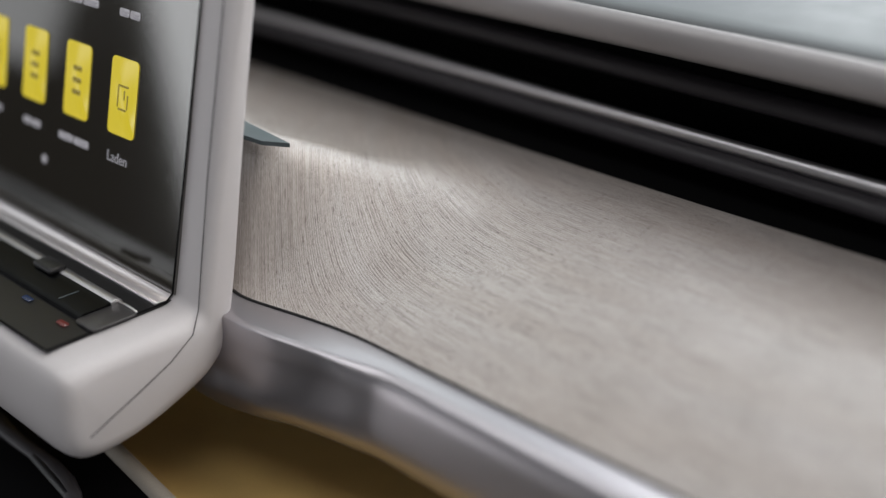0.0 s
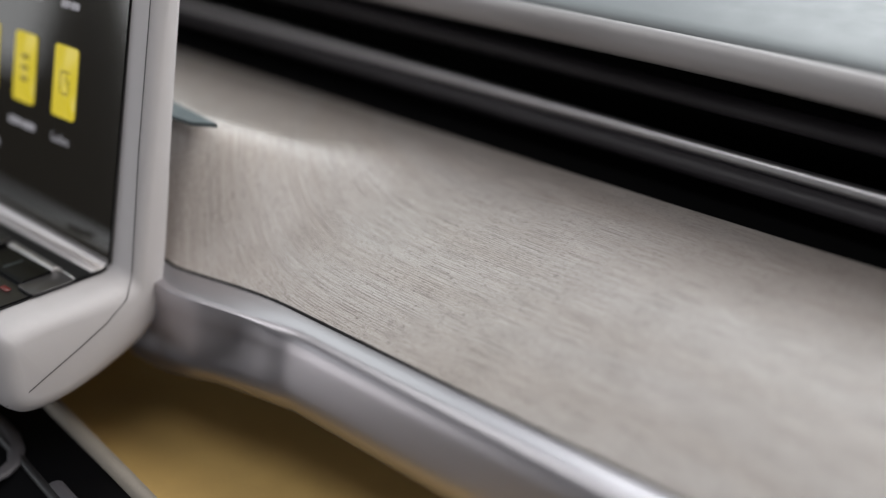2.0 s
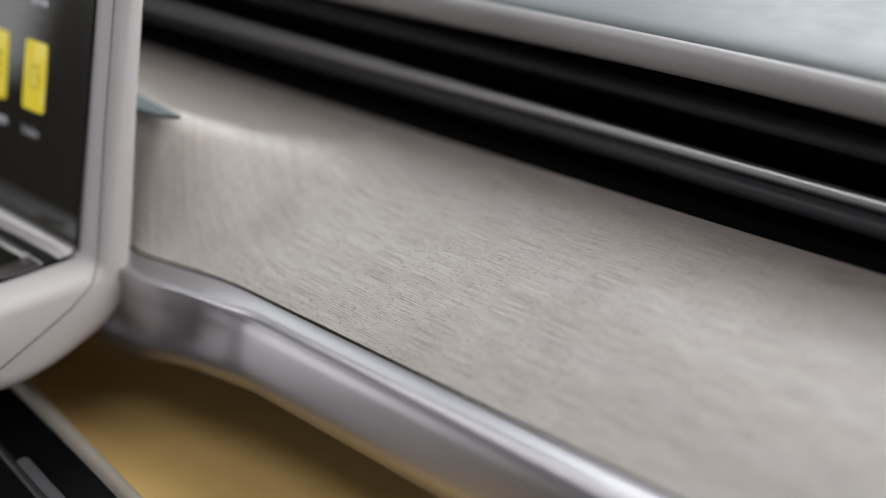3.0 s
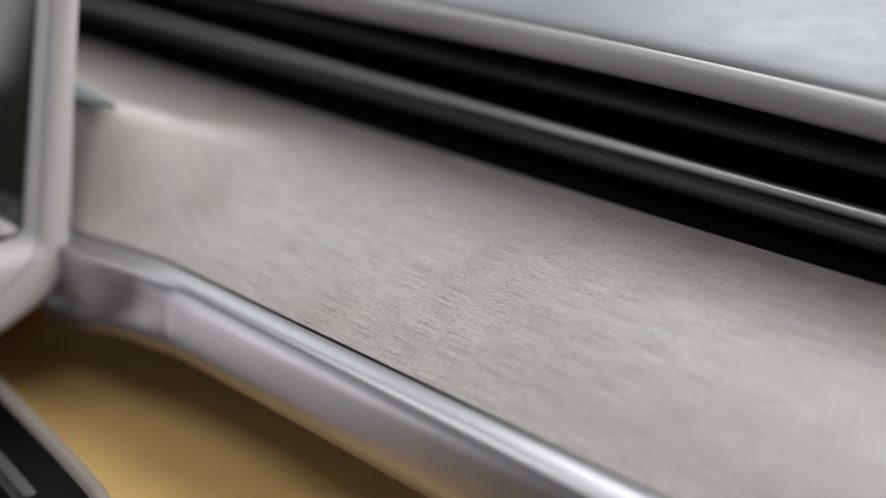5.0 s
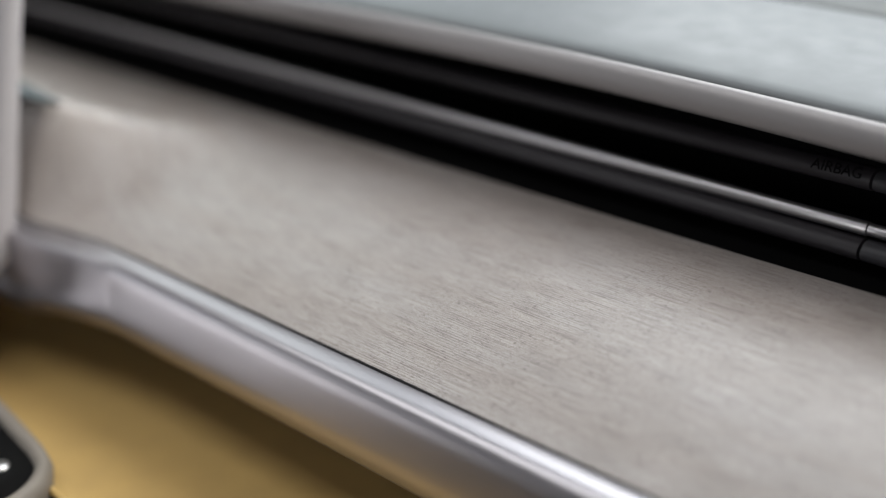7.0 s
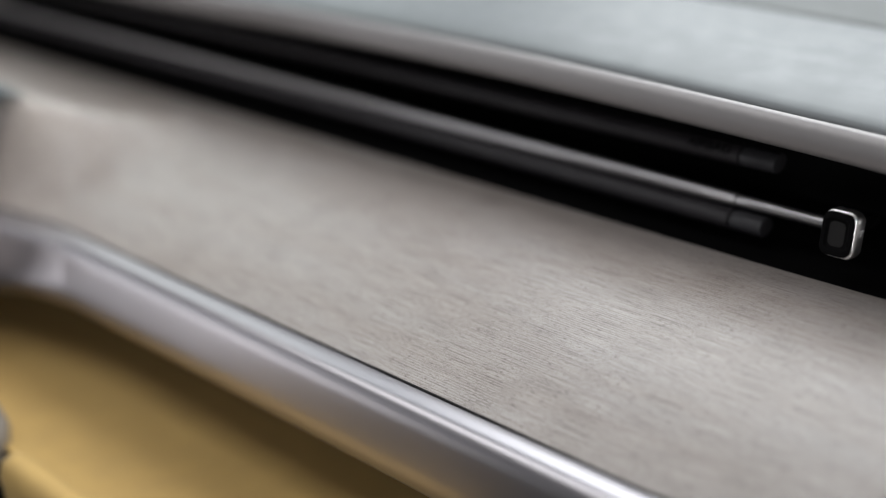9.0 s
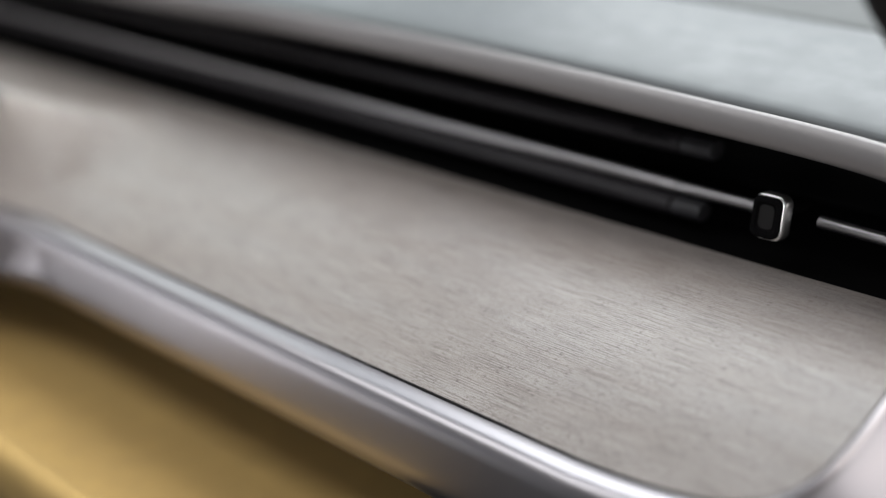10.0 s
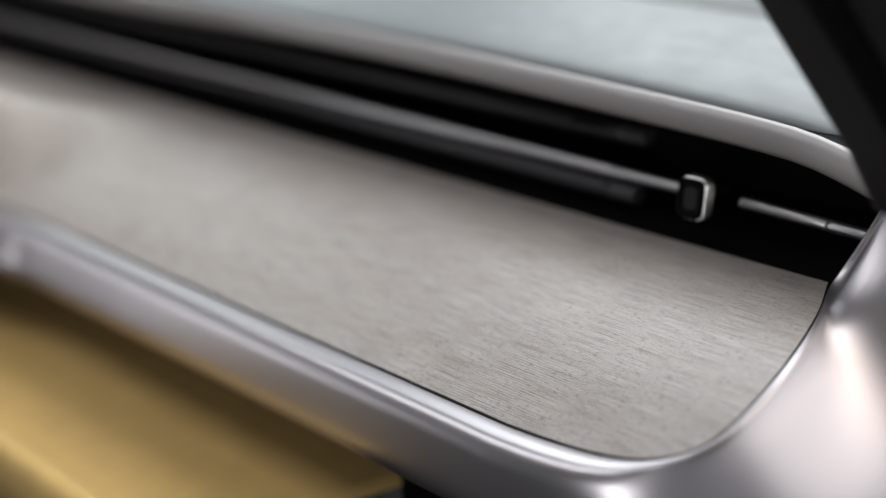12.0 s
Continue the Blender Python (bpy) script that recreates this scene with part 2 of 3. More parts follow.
# ---- dashboard ----
DASH = tagged(empty("dashboard", -0.35, 0.0, 0.70), "car dashboard with grey oak veneer and satin metal trim", "dashboard")

LEFT = -0.80
BACK, FRONT = 0.0, -0.1230
# right end of the panel: x for each y
END = [(-0.1245, -0.075), (-0.1240, -0.035), (-0.1232, 0.0), (-0.1215, 0.030), (-0.1185, 0.0515), (-0.1140, 0.0650), (-0.1075, 0.0745), (-0.0995, 0.0800), (-0.0891, 0.0829), (-0.0728, 0.0842), (-0.0529, 0.0835), (-0.0243, 0.0785), (0.0, 0.0700)]


def front_y(x, y):
    """The front edge bows towards the cabin beside the screen."""
    return y * (1 + 0.11 * smooth(-0.37, -0.47, x) - 0.36 * smooth(-0.452, -0.51, x))


def panel_z(x, y):
    """Height of the veneered panel: an arched shelf that swells up beside the screen."""
    z = 0.7714 + 0.0658 * y - 1.828 * y * y - 0.0004 * max(0.0, (y + 0.02) / 0.02) ** 2 + 0.008 * smooth(-0.37, -0.48, x) * smooth(-0.05, -0.13, y)
    foot = max(-0.143, -0.142 + 0.6 * (x + 0.446))
    wide = 0.046 + 1.3 * max(0.0, x + 0.446)
    top = 0.797 - 0.035 * smooth(-0.460, -0.318, x) + 0.01 * smooth(-0.45, -0.6, x)
    crest = max(-0.108, -0.105 + 0.93 * (x + 0.43))
    w = smooth(foot, foot + wide, y) * smooth(min(0.005, crest + 0.14), min(-0.07, crest) - 0.020, y)
    return z + max(0.0, top - z) * w


def panel_uv(x, y):
    """Along and across the grain, which turns from along the dash to upright beside the screen."""
    t = (-0.36 - x) / 0.03
    return x, y - 0.0024 * (math.exp(t) if t < 2.5 else math.exp(2.5) * (t - 1.5))


def veneer_panel():
    thing = DASH
    ys = [BACK + (FRONT - BACK) * v for v in np.linspace(0, 0.86, 46)] + [BACK + (FRONT - BACK) * v for v in 0.86 + 0.14 * np.sin(np.linspace(0, math.pi / 2, 16))[1:]]
    n = 150
    bm = bmesh.new()
    uv = bm.loops.layers.uv.new("grain")
    top = [[bm.verts.new((x, front_y(x, y), panel_z(x, front_y(x, y)))) for x in (LEFT + (interp(END, y) - LEFT) * (1 - (1 - i / n) ** 1.15) for i in range(n + 1))] for y in ys]
    low = [[bm.verts.new(v.co - Vector((0, 0, 0.004))) for v in r] for r in top]
    for a, b in zip(top, top[1:]):
        for i in range(n):
            bm.faces.new((a[i], a[i + 1], b[i + 1], b[i]))
    rim = [r[-1] for r in top] + top[-1][-2::-1]
    under = [r[-1] for r in low] + low[-1][-2::-1]
    for i in range(len(rim) - 1):
        bm.faces.new((rim[i], rim[i + 1], under[i + 1], under[i]))
    for i in range(n):
        bm.faces.new((top[0][i], top[0][i + 1], low[0][i + 1], low[0][i]))
    for r in low:
        for v in r:
            if not v.link_faces:
                bm.verts.remove(v)
    for f in bm.faces:
        for l in f.loops:
            l[uv].uv = panel_uv(l.vert.co.x, l.vert.co.y)
    ob = part("veneer_panel", bm, VENEER, thing, "grey oak veneer, matt open-pored grain")
    ob.location = -thing.location
    ob.data.materials.append(SEAM)
    for f in ob.data.polygons:
        if abs(f.normal.z) < 0.2 and max(ob.data.vertices[v].co.z - panel_z(*ob.data.vertices[v].co.xy) for v in f.vertices) - min(ob.data.vertices[v].co.z - panel_z(*ob.data.vertices[v].co.xy) for v in f.vertices) > 0.003:
            f.material_index = 1
    sharp(ob, 50)
    return thing


veneer_panel()


# ---- metal moulding round the panel ----
def edge_path():
    """The panel's front and end edge, then up the end of the vent: (point, outward x, outward y, upright part)."""
    pts = [(x, front_y(x, FRONT)) for x in (*np.linspace(-0.80, -0.44, 30), *np.linspace(-0.4375, -0.33, 45), *np.linspace(-0.323, -0.08, 35))]
    pts += [(interp(END, y), y) for y in FRONT * np.cos(np.linspace(0.0, math.pi / 2, 80))]
    out = []
    for i, p in enumerate(pts):
        a, b = pts[max(i - 7, 0)], pts[min(i + 7, len(pts) - 1)]
        d = Vector((b[0] - a[0], b[1] - a[1])).normalized()
        out.append(((*p, panel_z(*p)), d.y, -d.x, 0.25 * smooth(-0.06, 0.0, p[1]) if p[0] > 0 else 0.0))
    for _ in range(30):
        flow = [Vector((0.0, 0.0))] * len(out)
        for i in range(len(out)):
            flow[i] = sum((Vector(out[j][1:3]) for j in (max(i - 1, 0), i, min(i + 1, len(out) - 1))), Vector((0.0, 0.0))).normalized()
        out = [(o[0], f.x, f.y, o[3]) for o, f in zip(out, flow)]
    turned = []
    for p, ox, oy, up in out:
        f = Vector((ox, oy * (1 - smooth(-0.06, -0.004, p[1])))).normalized() if p[0] > 0 else Vector((ox, oy))
        if p[0] < -0.40:
            f = f.lerp(Vector((0.0, -1.0)), smooth(-0.40, -0.445, p[0])).normalized()
        turned.append((p, f.x, f.y, up))
    out = turned
    rise = [(0.768, 0.0690), (0.7783, 0.0738), (0.791, 0.0788), (0.8033, 0.0825), (0.8108, 0.0846), (0.824, 0.0868)]
    for z in np.linspace(0.7728, 0.822, 14):
        g = (z - 0.7728) / 0.0492
        out.append(((interp(rise, z), 0.0012 + 0.021 * g, z), 1.0, 0.0, 0.25 + 0.4 * g))
    for _ in range(14):
        out = [o if i < 150 or i == len(out) - 1 else (tuple((Vector(out[i - 1][0]) + 2 * Vector(o[0]) + Vector(out[i + 1][0])) / 4), *o[1:]) for i, o in enumerate(out)]
    return out


FACE = [(0.0006, -0.010), (0.0006, -0.0016), (0.0009, -0.0008), (0.0018, -0.0004), (0.0080, -0.0013), (0.0098, -0.0019), (0.0120, -0.0036), (0.0134, -0.0063), (0.0142, -0.0104), (0.0149, -0.0146),
        (0.0156, -0.0193), (0.0164, -0.0243), (0.0168, -0.0288), (0.0161, -0.0333), (0.0130, -0.0376), (0.0065, -0.0418), (-0.0030, -0.0428), (-0.0240, -0.0423)]
# beside the screen: a flat top with a tight edge
FOLD = FACE[:4] + [(0.0080, -0.0013), (0.0105, -0.0016), (0.0136, -0.0020), (0.0141, -0.0027), (0.0144, -0.0104)] + FACE[9:]
WING = [(0.0005, -0.010), (0.0005, -0.0012), (0.0006, -0.0003), (0.0014, 0.0), (0.0027, -0.0006), (0.0040, -0.0018), (0.0060, -0.0042), (0.0100, -0.0082), (0.0150, -0.0141), (0.0205, -0.0206),
        (0.0260, -0.0272), (0.0320, -0.0346), (0.0380, -0.0424), (0.0440, -0.0512), (0.0485, -0.0620), (0.0505, -0.0750), (0.0460, -0.0820), (0.0300, -0.0830)]


def moulding():
    rows = []
    path = edge_path()
    for lip, ox, oy, up in path:
        k = smooth(0.06, 0.80, ox) if lip[0] > -0.2 else 0.0
        # beside the screen the face swings out from a fold and grows taller
        ramp = -0.356 - lip[0]
        swing = 0.007 * (1 - math.exp(-18 * (ramp + math.sqrt(ramp * ramp + 0.003 ** 2)))) * smooth(-0.440, -0.405, lip[0]) if lip[0] < -0.33 else 0.0
        tall = 1 + 0.32 * smooth(-0.395, -0.455, lip[0])
        row = []
        tight = smooth(-0.345, -0.39, lip[0])
        for (a, b), (e, f), (c, d) in zip(FACE, FOLD, WING):
            a, b = a + (e - a) * tight, b + (f - b) * tight
            o, h = a + (c - a) * k, b + (d - b) * k
            h = h if h > -0.004 else -0.004 + (h + 0.004) * tall
            o += swing * (0.65 * smooth(0.002, 0.0090, a) + 0.35 * smooth(-0.004, -0.03, b))
            row.append((lip[0] + ox * o, lip[1] + oy * o, lip[2] + (1 - 0.9 * up) * h))
        rows.append(row)
    # the outer skin runs over the corner in a wider, fairer bow than the lip
    skin = np.array(rows)
    fair = skin.copy()
    for column in range(5, skin.shape[1]):
        line = fair[:, column]
        for _ in range(min(700, 70 * (column - 4))):
            line[116:-1] = (line[115:-2] + 2 * line[116:-1] + line[117:]) / 4
    share = np.array([smooth(114, 146, i) for i in range(len(rows))])[:, None, None]
    rows = [[tuple(p) for p in r] for r in skin + (fair - skin) * share]
    ob = part("moulding", grid(rows), SATIN, DASH, "satin grey metal edge moulding")
    ob.location = -DASH.location
    s = ob.modifiers.new("thickness", "SOLIDIFY")
    s.thickness, s.offset = 0.0015, -1
    return ob


moulding()


# ---- vent ----
def rail_z(x):
    return interp([(-0.9, 0.826), (-0.45, 0.8235), (-0.2, 0.8235), (0.0, 0.8178), (0.05, 0.8148), (0.10, 0.8085)], x)


def vent():
    thing = tagged(empty("air_vent", -0.3, 0.03, 0.79), "full-width black slot air vent with a chrome rod", "air vent")
    off = -thing.location

    def put(name, bm, mat, parent=thing, label=""):
        ob = part(name, bm, mat, parent, label)
        if parent is thing:
            ob.location = off
        return sharp(ob, 40)

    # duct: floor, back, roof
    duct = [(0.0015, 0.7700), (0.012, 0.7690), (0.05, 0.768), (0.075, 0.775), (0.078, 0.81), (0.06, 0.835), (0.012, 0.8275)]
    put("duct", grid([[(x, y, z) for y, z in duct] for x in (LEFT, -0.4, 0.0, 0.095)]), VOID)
    for x0, x1, label in ((-0.78, -0.0531, "long satin chrome rod"), (-0.0525, 0.0, "satin chrome rod that carries the knob")):
        put("rod", tube([(x, 0.0215, 0.7868 - 0.0075 * x) for x in np.linspace(x0, x1, 8)], 0.0030 if x0 < -0.1 else 0.0026, 16, 1.0, 0.08), CHROME, label=label)
    word = bpy.data.curves.new("lettering", "FONT")
    word.body, word.size, word.align_x, word.align_y, word.extrude = "AIRBAG", 0.0062, "RIGHT", "CENTER", 0.0002
    word.materials.append(VOID)
    ob = tagged(new("lettering", word), "embossed black lettering")
    ob.parent = thing
    ob.matrix_local = Matrix.Translation(off) @ Matrix.Translation((-0.0590, 0.0232, 0.8078)) @ Euler((radians(62), 0, 0)).to_matrix().to_4x4()
    put("rod", tube([(x, 0.0215, 0.7873 - 0.025 * (x - 0.0154)) for x in (0.0165, 0.035, 0.0572)], 0.0026, 16, 1.0, 0.08), CHROME, label="short chrome rod beside the knob")
    put("rod", tube([(x, 0.0215, 0.7873 - 0.025 * (x - 0.0154)) for x in (0.0584, 0.075, 0.09)], 0.0026, 16, 1.0, 0.08), CHROME, label="short chrome rod at the slot's end")
    for y, z, x1, x2, name in ((0.0286, 0.8050, -0.056, -0.0385, "upper_slat"), (0.0196, 0.7790, -0.0535, -0.0375, "lower_slat")):
        put(name, tube([(x, y, z - 0.012 * (x + 0.04)) for x in np.linspace(-0.78, x1, 10)], 0.0060, 16, 0.75, 0.1), SLAT)
        put(name, tube([(x, y, z - 0.012 * (x + 0.04)) for x in (x1 + 0.0016, (x1 + x2) / 2, x2)], 0.0056, 16, 0.78, 0.1), SLAT_LIT)
    # knob: a rounded chrome cap with a dished black face on a stalk
    m = Matrix.Translation((0.0050, -0.001, 0.7927)) @ Euler((radians(82), 0, 0)).to_matrix().to_4x4()
    shape = [(0.9, -0.0070), (0.97, -0.0066), (1.0, -0.0056), (1.0, -0.0018), (0.96, -0.0005), (0.88, 0.0)]
    base = rounded(0.0144, 0.0192, 0.0040, 6)
    knob = put("knob", grid([[m @ Vector((u * k, v * k, w)) for u, v in base] for k, w in shape], closed=True), BRIGHT, label="satin chrome knob")
    face = [(u - 0.0004, v) for u, v in rounded(0.0130, 0.0174, 0.0034, 6)]
    dish = [(1.0, 0.0), (1.0, 0.0010), (0.93, 0.0015), (0.74, 0.0015), (0.66, 0.0006), (0.55, 0.0003)]
    put("knob_face", grid([[m @ Vector((u * k, v * k, w)) for u, v in face] for k, w in dish], closed=True), VOID, knob, "dished black face")
    put("dish", plate([(u - 0.0009, v) for u, v in rounded(0.0066, 0.0100, 0.0022, 5)], m @ Matrix.Translation((0.0002, 0, 0.0002)), 0.0002), DISH, knob, "dark grey dish")
    put("stalk", tube([(0.0062, 0.008, 0.792), (0.0055, 0.03, 0.790)], 0.0022, 12), VOID, knob)
    return thing


vent()


def rail():
    prof = [(0.0084, 0.0060), (0.0076, 0.0126), (0.0069, 0.0145), (0.0056, 0.0156), (0.0040, 0.0159), (0.0024, 0.0152), (0.0011, 0.0136), (0.0003, 0.0117), (0.0, 0.0090), (0.0005, 0.0052), (0.0018, 0.0028), (0.0042, 0.0018), (0.014, 0.0045), (0.030, 0.0075)]
    rows = []
    for x in np.linspace(LEFT, 0.105, 80):
        bend = -0.020 * smooth(0.045, 0.13, x)
        rows.append([(x, y + bend, rail_z(x) + z) for y, z in prof])
    ob = part("rail", grid(rows), RAIL, DASH, "satin grey rail above the air vent")
    ob.location = -DASH.location
    return ob


rail()


def dash_top():
    thing = DASH
    for name, prof, mat in (("front_pad", ((0.0136, 0.0070), (0.0134, 0.0124), (0.0140, 0.0142), (0.0157, 0.0156), (0.02, 0.0174), (0.04, 0.0200), (0.07, 0.0226), (0.11, 0.0240), (0.135, 0.0236)), PAD),
                            ("rear_pad", ((0.1330, 0.0180), (0.1352, 0.0238), (0.142, 0.0246), (0.18, 0.028), (0.26, 0.036), (0.40, 0.030), (0.62, 0.01)), COWL)):
        rows = []
        for x in np.linspace(LEFT - 0.6, 0.16, 40):
            z0 = rail_z(max(-0.9, min(0.1, x)))
            rows.append([(x, y, z0 + z) for y, z in prof])
        part(name, grid(rows), mat, thing).location = -thing.location
    return thing


dash_top()


# ---- centre screen ----
TILT_M = Matrix.Translation((-0.494, -0.1453, 0.7915)) @ Euler((radians(90 - 12.61), 0, 0)).to_matrix().to_4x4()  # u along x, v up the glass, w to the cabin


def centre_screen():
    thing = tagged(empty("touch_screen", -0.6, -0.16, 0.70), "centre touch screen in a warm grey housing, switched on", "touch screen")
    off = -thing.location

    def put(name, bm, mat, parent=thing, label=""):
        ob = part(name, bm, mat, parent, label)
        if parent is thing:
            ob.location = off
        return ob

    # housing: a leaning slab with a wedge-shaped shelf at its foot
    side = [(-0.1140, 0.935), (-0.1360, 0.8300), (-0.1490, 0.7690), (-0.1544, 0.7440), (-0.1556, 0.7390), (-0.1596, 0.7374), (-0.1650, 0.7370), (-0.2130, 0.7366), (-0.2185, 0.7320), (-0.2195, 0.7080), (-0.2150, 0.6955), (-0.2000, 0.6925),
            (-0.1780, 0.6970), (-0.1560, 0.7050), (-0.1500, 0.7095), (-0.1460, 0.7135), (-0.1430, 0.7170), (-0.1370, 0.7400), (-0.1260, 0.8080), (-0.0985, 0.935)]
    for _ in range(2):
        cut = []
        for i, (y, z) in enumerate(side):
            y2, z2 = side[(i + 1) % len(side)]
            cut += [(0.75 * y + 0.25 * y2, 0.75 * z + 0.25 * z2), (0.25 * y + 0.75 * y2, 0.25 * z + 0.75 * z2)]
        side = cut
    side = side[-3:] + side[:-3]
    rows = []
    for x, k in ((-1.00, 0), (-0.47, 0), (-0.4500, 0), (-0.4450, 0.0002), (-0.4405, 0.0006), (-0.4365, 0.0015), (-0.4340, 0.0033), (-0.4322, 0.0060), (-0.4315, 0.0095)):
        row = []
        n = len(side)
        for i, p in enumerate(side):
            j = min(i, n - 1 - i, n // 2 - 9)
            mid = (Vector(side[j]) + Vector(side[n - 1 - j])) / 2
            way = mid - Vector(p)
            y, z = Vector(p) + way * min(0.75, k / way.length)
            row.append((x, y, z))
        rows.append(row)
    body = put("housing", grid(rows, closed=True, ladder=True), BEZEL)
    sharp(body, 32)
    # glass over screen and shelf
    glass = [(-0.1132, 0.935), (-0.1453, 0.7915), (-0.1568, 0.7403)]
    shelf = [(-0.1600, 0.7378), (-0.2118, 0.7372)]
    back = [(y + 0.0012, z - 0.0012) for y, z in reversed(glass)]
    pane = put("display", prism([(y + 0.0002, z + 0.0004) for y, z in glass] + back, -0.98, -0.4490), DISPLAY, label="black display glass")
    sharp(pane, 8)
    ledge = put("shelf", prism([(-0.1560, 0.7382), (-0.2118, 0.7376), (-0.2118, 0.7366), (-0.1560, 0.7366)], -0.98, -0.4490), SHELF, label="dark satin switch shelf")
    sharp(ledge, 30)
    line = [(-0.4486, y - 0.0004, z + 0.0008) for y, z in glass + shelf] + [(-0.98, -0.2126, 0.7376)]
    put("glass_joint", tube(line, 0.0004, 6), VOID)
    seam = [(-0.4366, -0.1120, 0.935), (-0.4366, -0.1298, 0.852), (-0.4366, -0.1426, 0.7918), (-0.4363, -0.1489, 0.7595), (-0.4347, -0.1550, 0.7380), (-0.4320, -0.1605, 0.7305), (-0.4312, -0.1720, 0.7235), (-0.4312, -0.1856, 0.7172), (-0.4312, -0.2020, 0.7102), (-0.4316, -0.2080, 0.7072), (-0.4335, -0.2122, 0.7042), (-0.4375, -0.2160, 0.7010)]
    put("housing_seam", tube([(x + 0.0003, y - 0.0016 * smooth(0.722, 0.765, z), z) for x, y, z in seam], 0.0002, 6), SEAM)
    # tiles with their glyphs and labels: pitch 34.5 mm
    for row, v0 in enumerate((0.0, 0.0588)):
        for i in range(9):
            u = -0.0345 * i
            at = TILT_M @ Matrix.Translation((u, 0.0163 + v0, 0.0001))
            tile = put("app_tile", plate(rounded(0.0188, 0.0315, 0.0022), at, 0.0002), TILE)
            g = at @ Matrix.Translation((0, 0, 0.0002))
            if i % 3 == 0:
                for a, b, w, h in ((0, 0.0045, 0.0075, 0.0009), (-0.0034, 0.0, 0.0009, 0.009), (0.0034, -0.0015, 0.0009, 0.006), (0, -0.0050, 0.0060, 0.0009), (0.001, 0.001, 0.0009, 0.004)):
                    put("glyph", plate([(a + p, b + q) for p, q in rounded(w, h, 0.0004, 2)], g, 0.0001), GLYPH, tile)
            else:
                for b in (0.005, 0.0, -0.005):
                    put("glyph", plate([(p, b + q) for p, q in rounded(0.0065, 0.0022, 0.0004, 2)], g, 0.0001), GLYPH, tile)
            if row == 0 and i == 0:
                continue
            w = (0.0150, 0.0245, 0.0150)[i % 3]
            for j, s in enumerate((0.46, 0.46)):
                put("label_bar", plate([(p + (j - 0.5) * w * 0.5, q - 0.0255) for p, q in rounded(w * s, 0.0032, 0.0008, 2)], at, 0.0001), LABEL)
    # the one label that can be read
    txt = bpy.data.curves.new("label_text", "FONT")
    txt.body, txt.size, txt.align_x, txt.align_y, txt.extrude = "Laden", 0.0062, "CENTER", "CENTER", 0.00005
    txt.materials.append(LABEL)
    ob = new("label_text", txt)
    ob.parent = thing
    ob.matrix_local = Matrix.Translation(off) @ TILT_M @ Matrix.Translation((-0.001, -0.0092, 0.0002))
    put("page_dot", plate(rounded(0.004, 0.004, 0.0019), TILT_M @ Matrix.Translation((-0.0565, -0.023, 0.0001)), 0.0002), LABEL)
    # switch bars on the shelf
    strip = [(-0.1566, 0.7404), (-0.1572, 0.7396), (-0.1580, 0.7390), (-0.1602, 0.7387), (-0.1626, 0.7389), (-0.1640, 0.7393), (-0.1646, 0.7389), (-0.1648, 0.7380), (-0.1566, 0.7380)]
    put("trim_strip", prism(strip, -0.98, -0.4500), CHROME, label="coved chrome strip at the foot of the display")
    bar = put("slider_bar", prism([(-0.1920, 0.7380), (-0.1916, 0.7393), (-0.1895, 0.7400), (-0.1800, 0.7400), (-0.1775, 0.7406), (-0.1772, 0.7380)], -0.80, -0.4606), GLOSS)
    sharp(bar, 40)
    put("slider_edge", tube([(-0.80, -0.1752, 0.7386), (-0.62, -0.1752, 0.7386), (-0.4610, -0.1752, 0.7386)], 0.0032, 14, 0.7, 0.1), CHROME, bar, "chrome edge")
    put("slider_mark", plate(rounded(0.0008, 0.0090, 0.0003, 2), pose(-0.4790, -0.1848, 0.7400), 0.0002), SLATE, bar, "fine grey mark")
    end = put("bracket", plate(rounded(0.0130, 0.0200, 0.0022, 4), pose(-0.4542, -0.1836, 0.7381), 0.0011), BEZEL_DARK, label="dark satin end plate of the slider")
    bevelled(end, 0.0003, 2)
    put("bracket_edge", tube([(-0.4606, -0.1738, 0.7394), (-0.4550, -0.1734, 0.7394), (-0.4488, -0.1738, 0.7393)], 0.0005, 8), BRIGHT, end, "bright edge")
    thumb = put("switch", box(-0.5130, -0.4990, -0.1815, -0.1735, 0.7400, 0.7428), BLACK)
    bevelled(thumb, 0.0012)
    put("cool_mark", plate(rounded(0.0060, 0.0026, 0.0006, 2), pose(-0.4913, -0.1960, 0.7382), 0.0002), BLUE, label="blue mark")
    put("warm_mark", plate(rounded(0.0060, 0.0026, 0.0006, 2), pose(-0.4629, -0.1972, 0.7382), 0.0002), RED, label="red mark")
    return thing


centre_screen()


def shade_wedge():
    """Added dark wedge between the back of the screen and the swell of the panel, in place of the shade there."""
    out = [(-0.62, -0.124), (-0.4420, -0.1140), (-0.4320, -0.1080), (-0.4590, -0.1045), (-0.62, -0.080)]
    ob = part("shade_wedge", grid([[(x, y, z) for x, y in out] for z in (0.7930, 0.7948)], closed=True), SLATE)
    sharp(ob, 30)
    return tagged(ob, "dark grey wedge plate standing in for shade behind the housing", "screen mount")


shade_wedge()


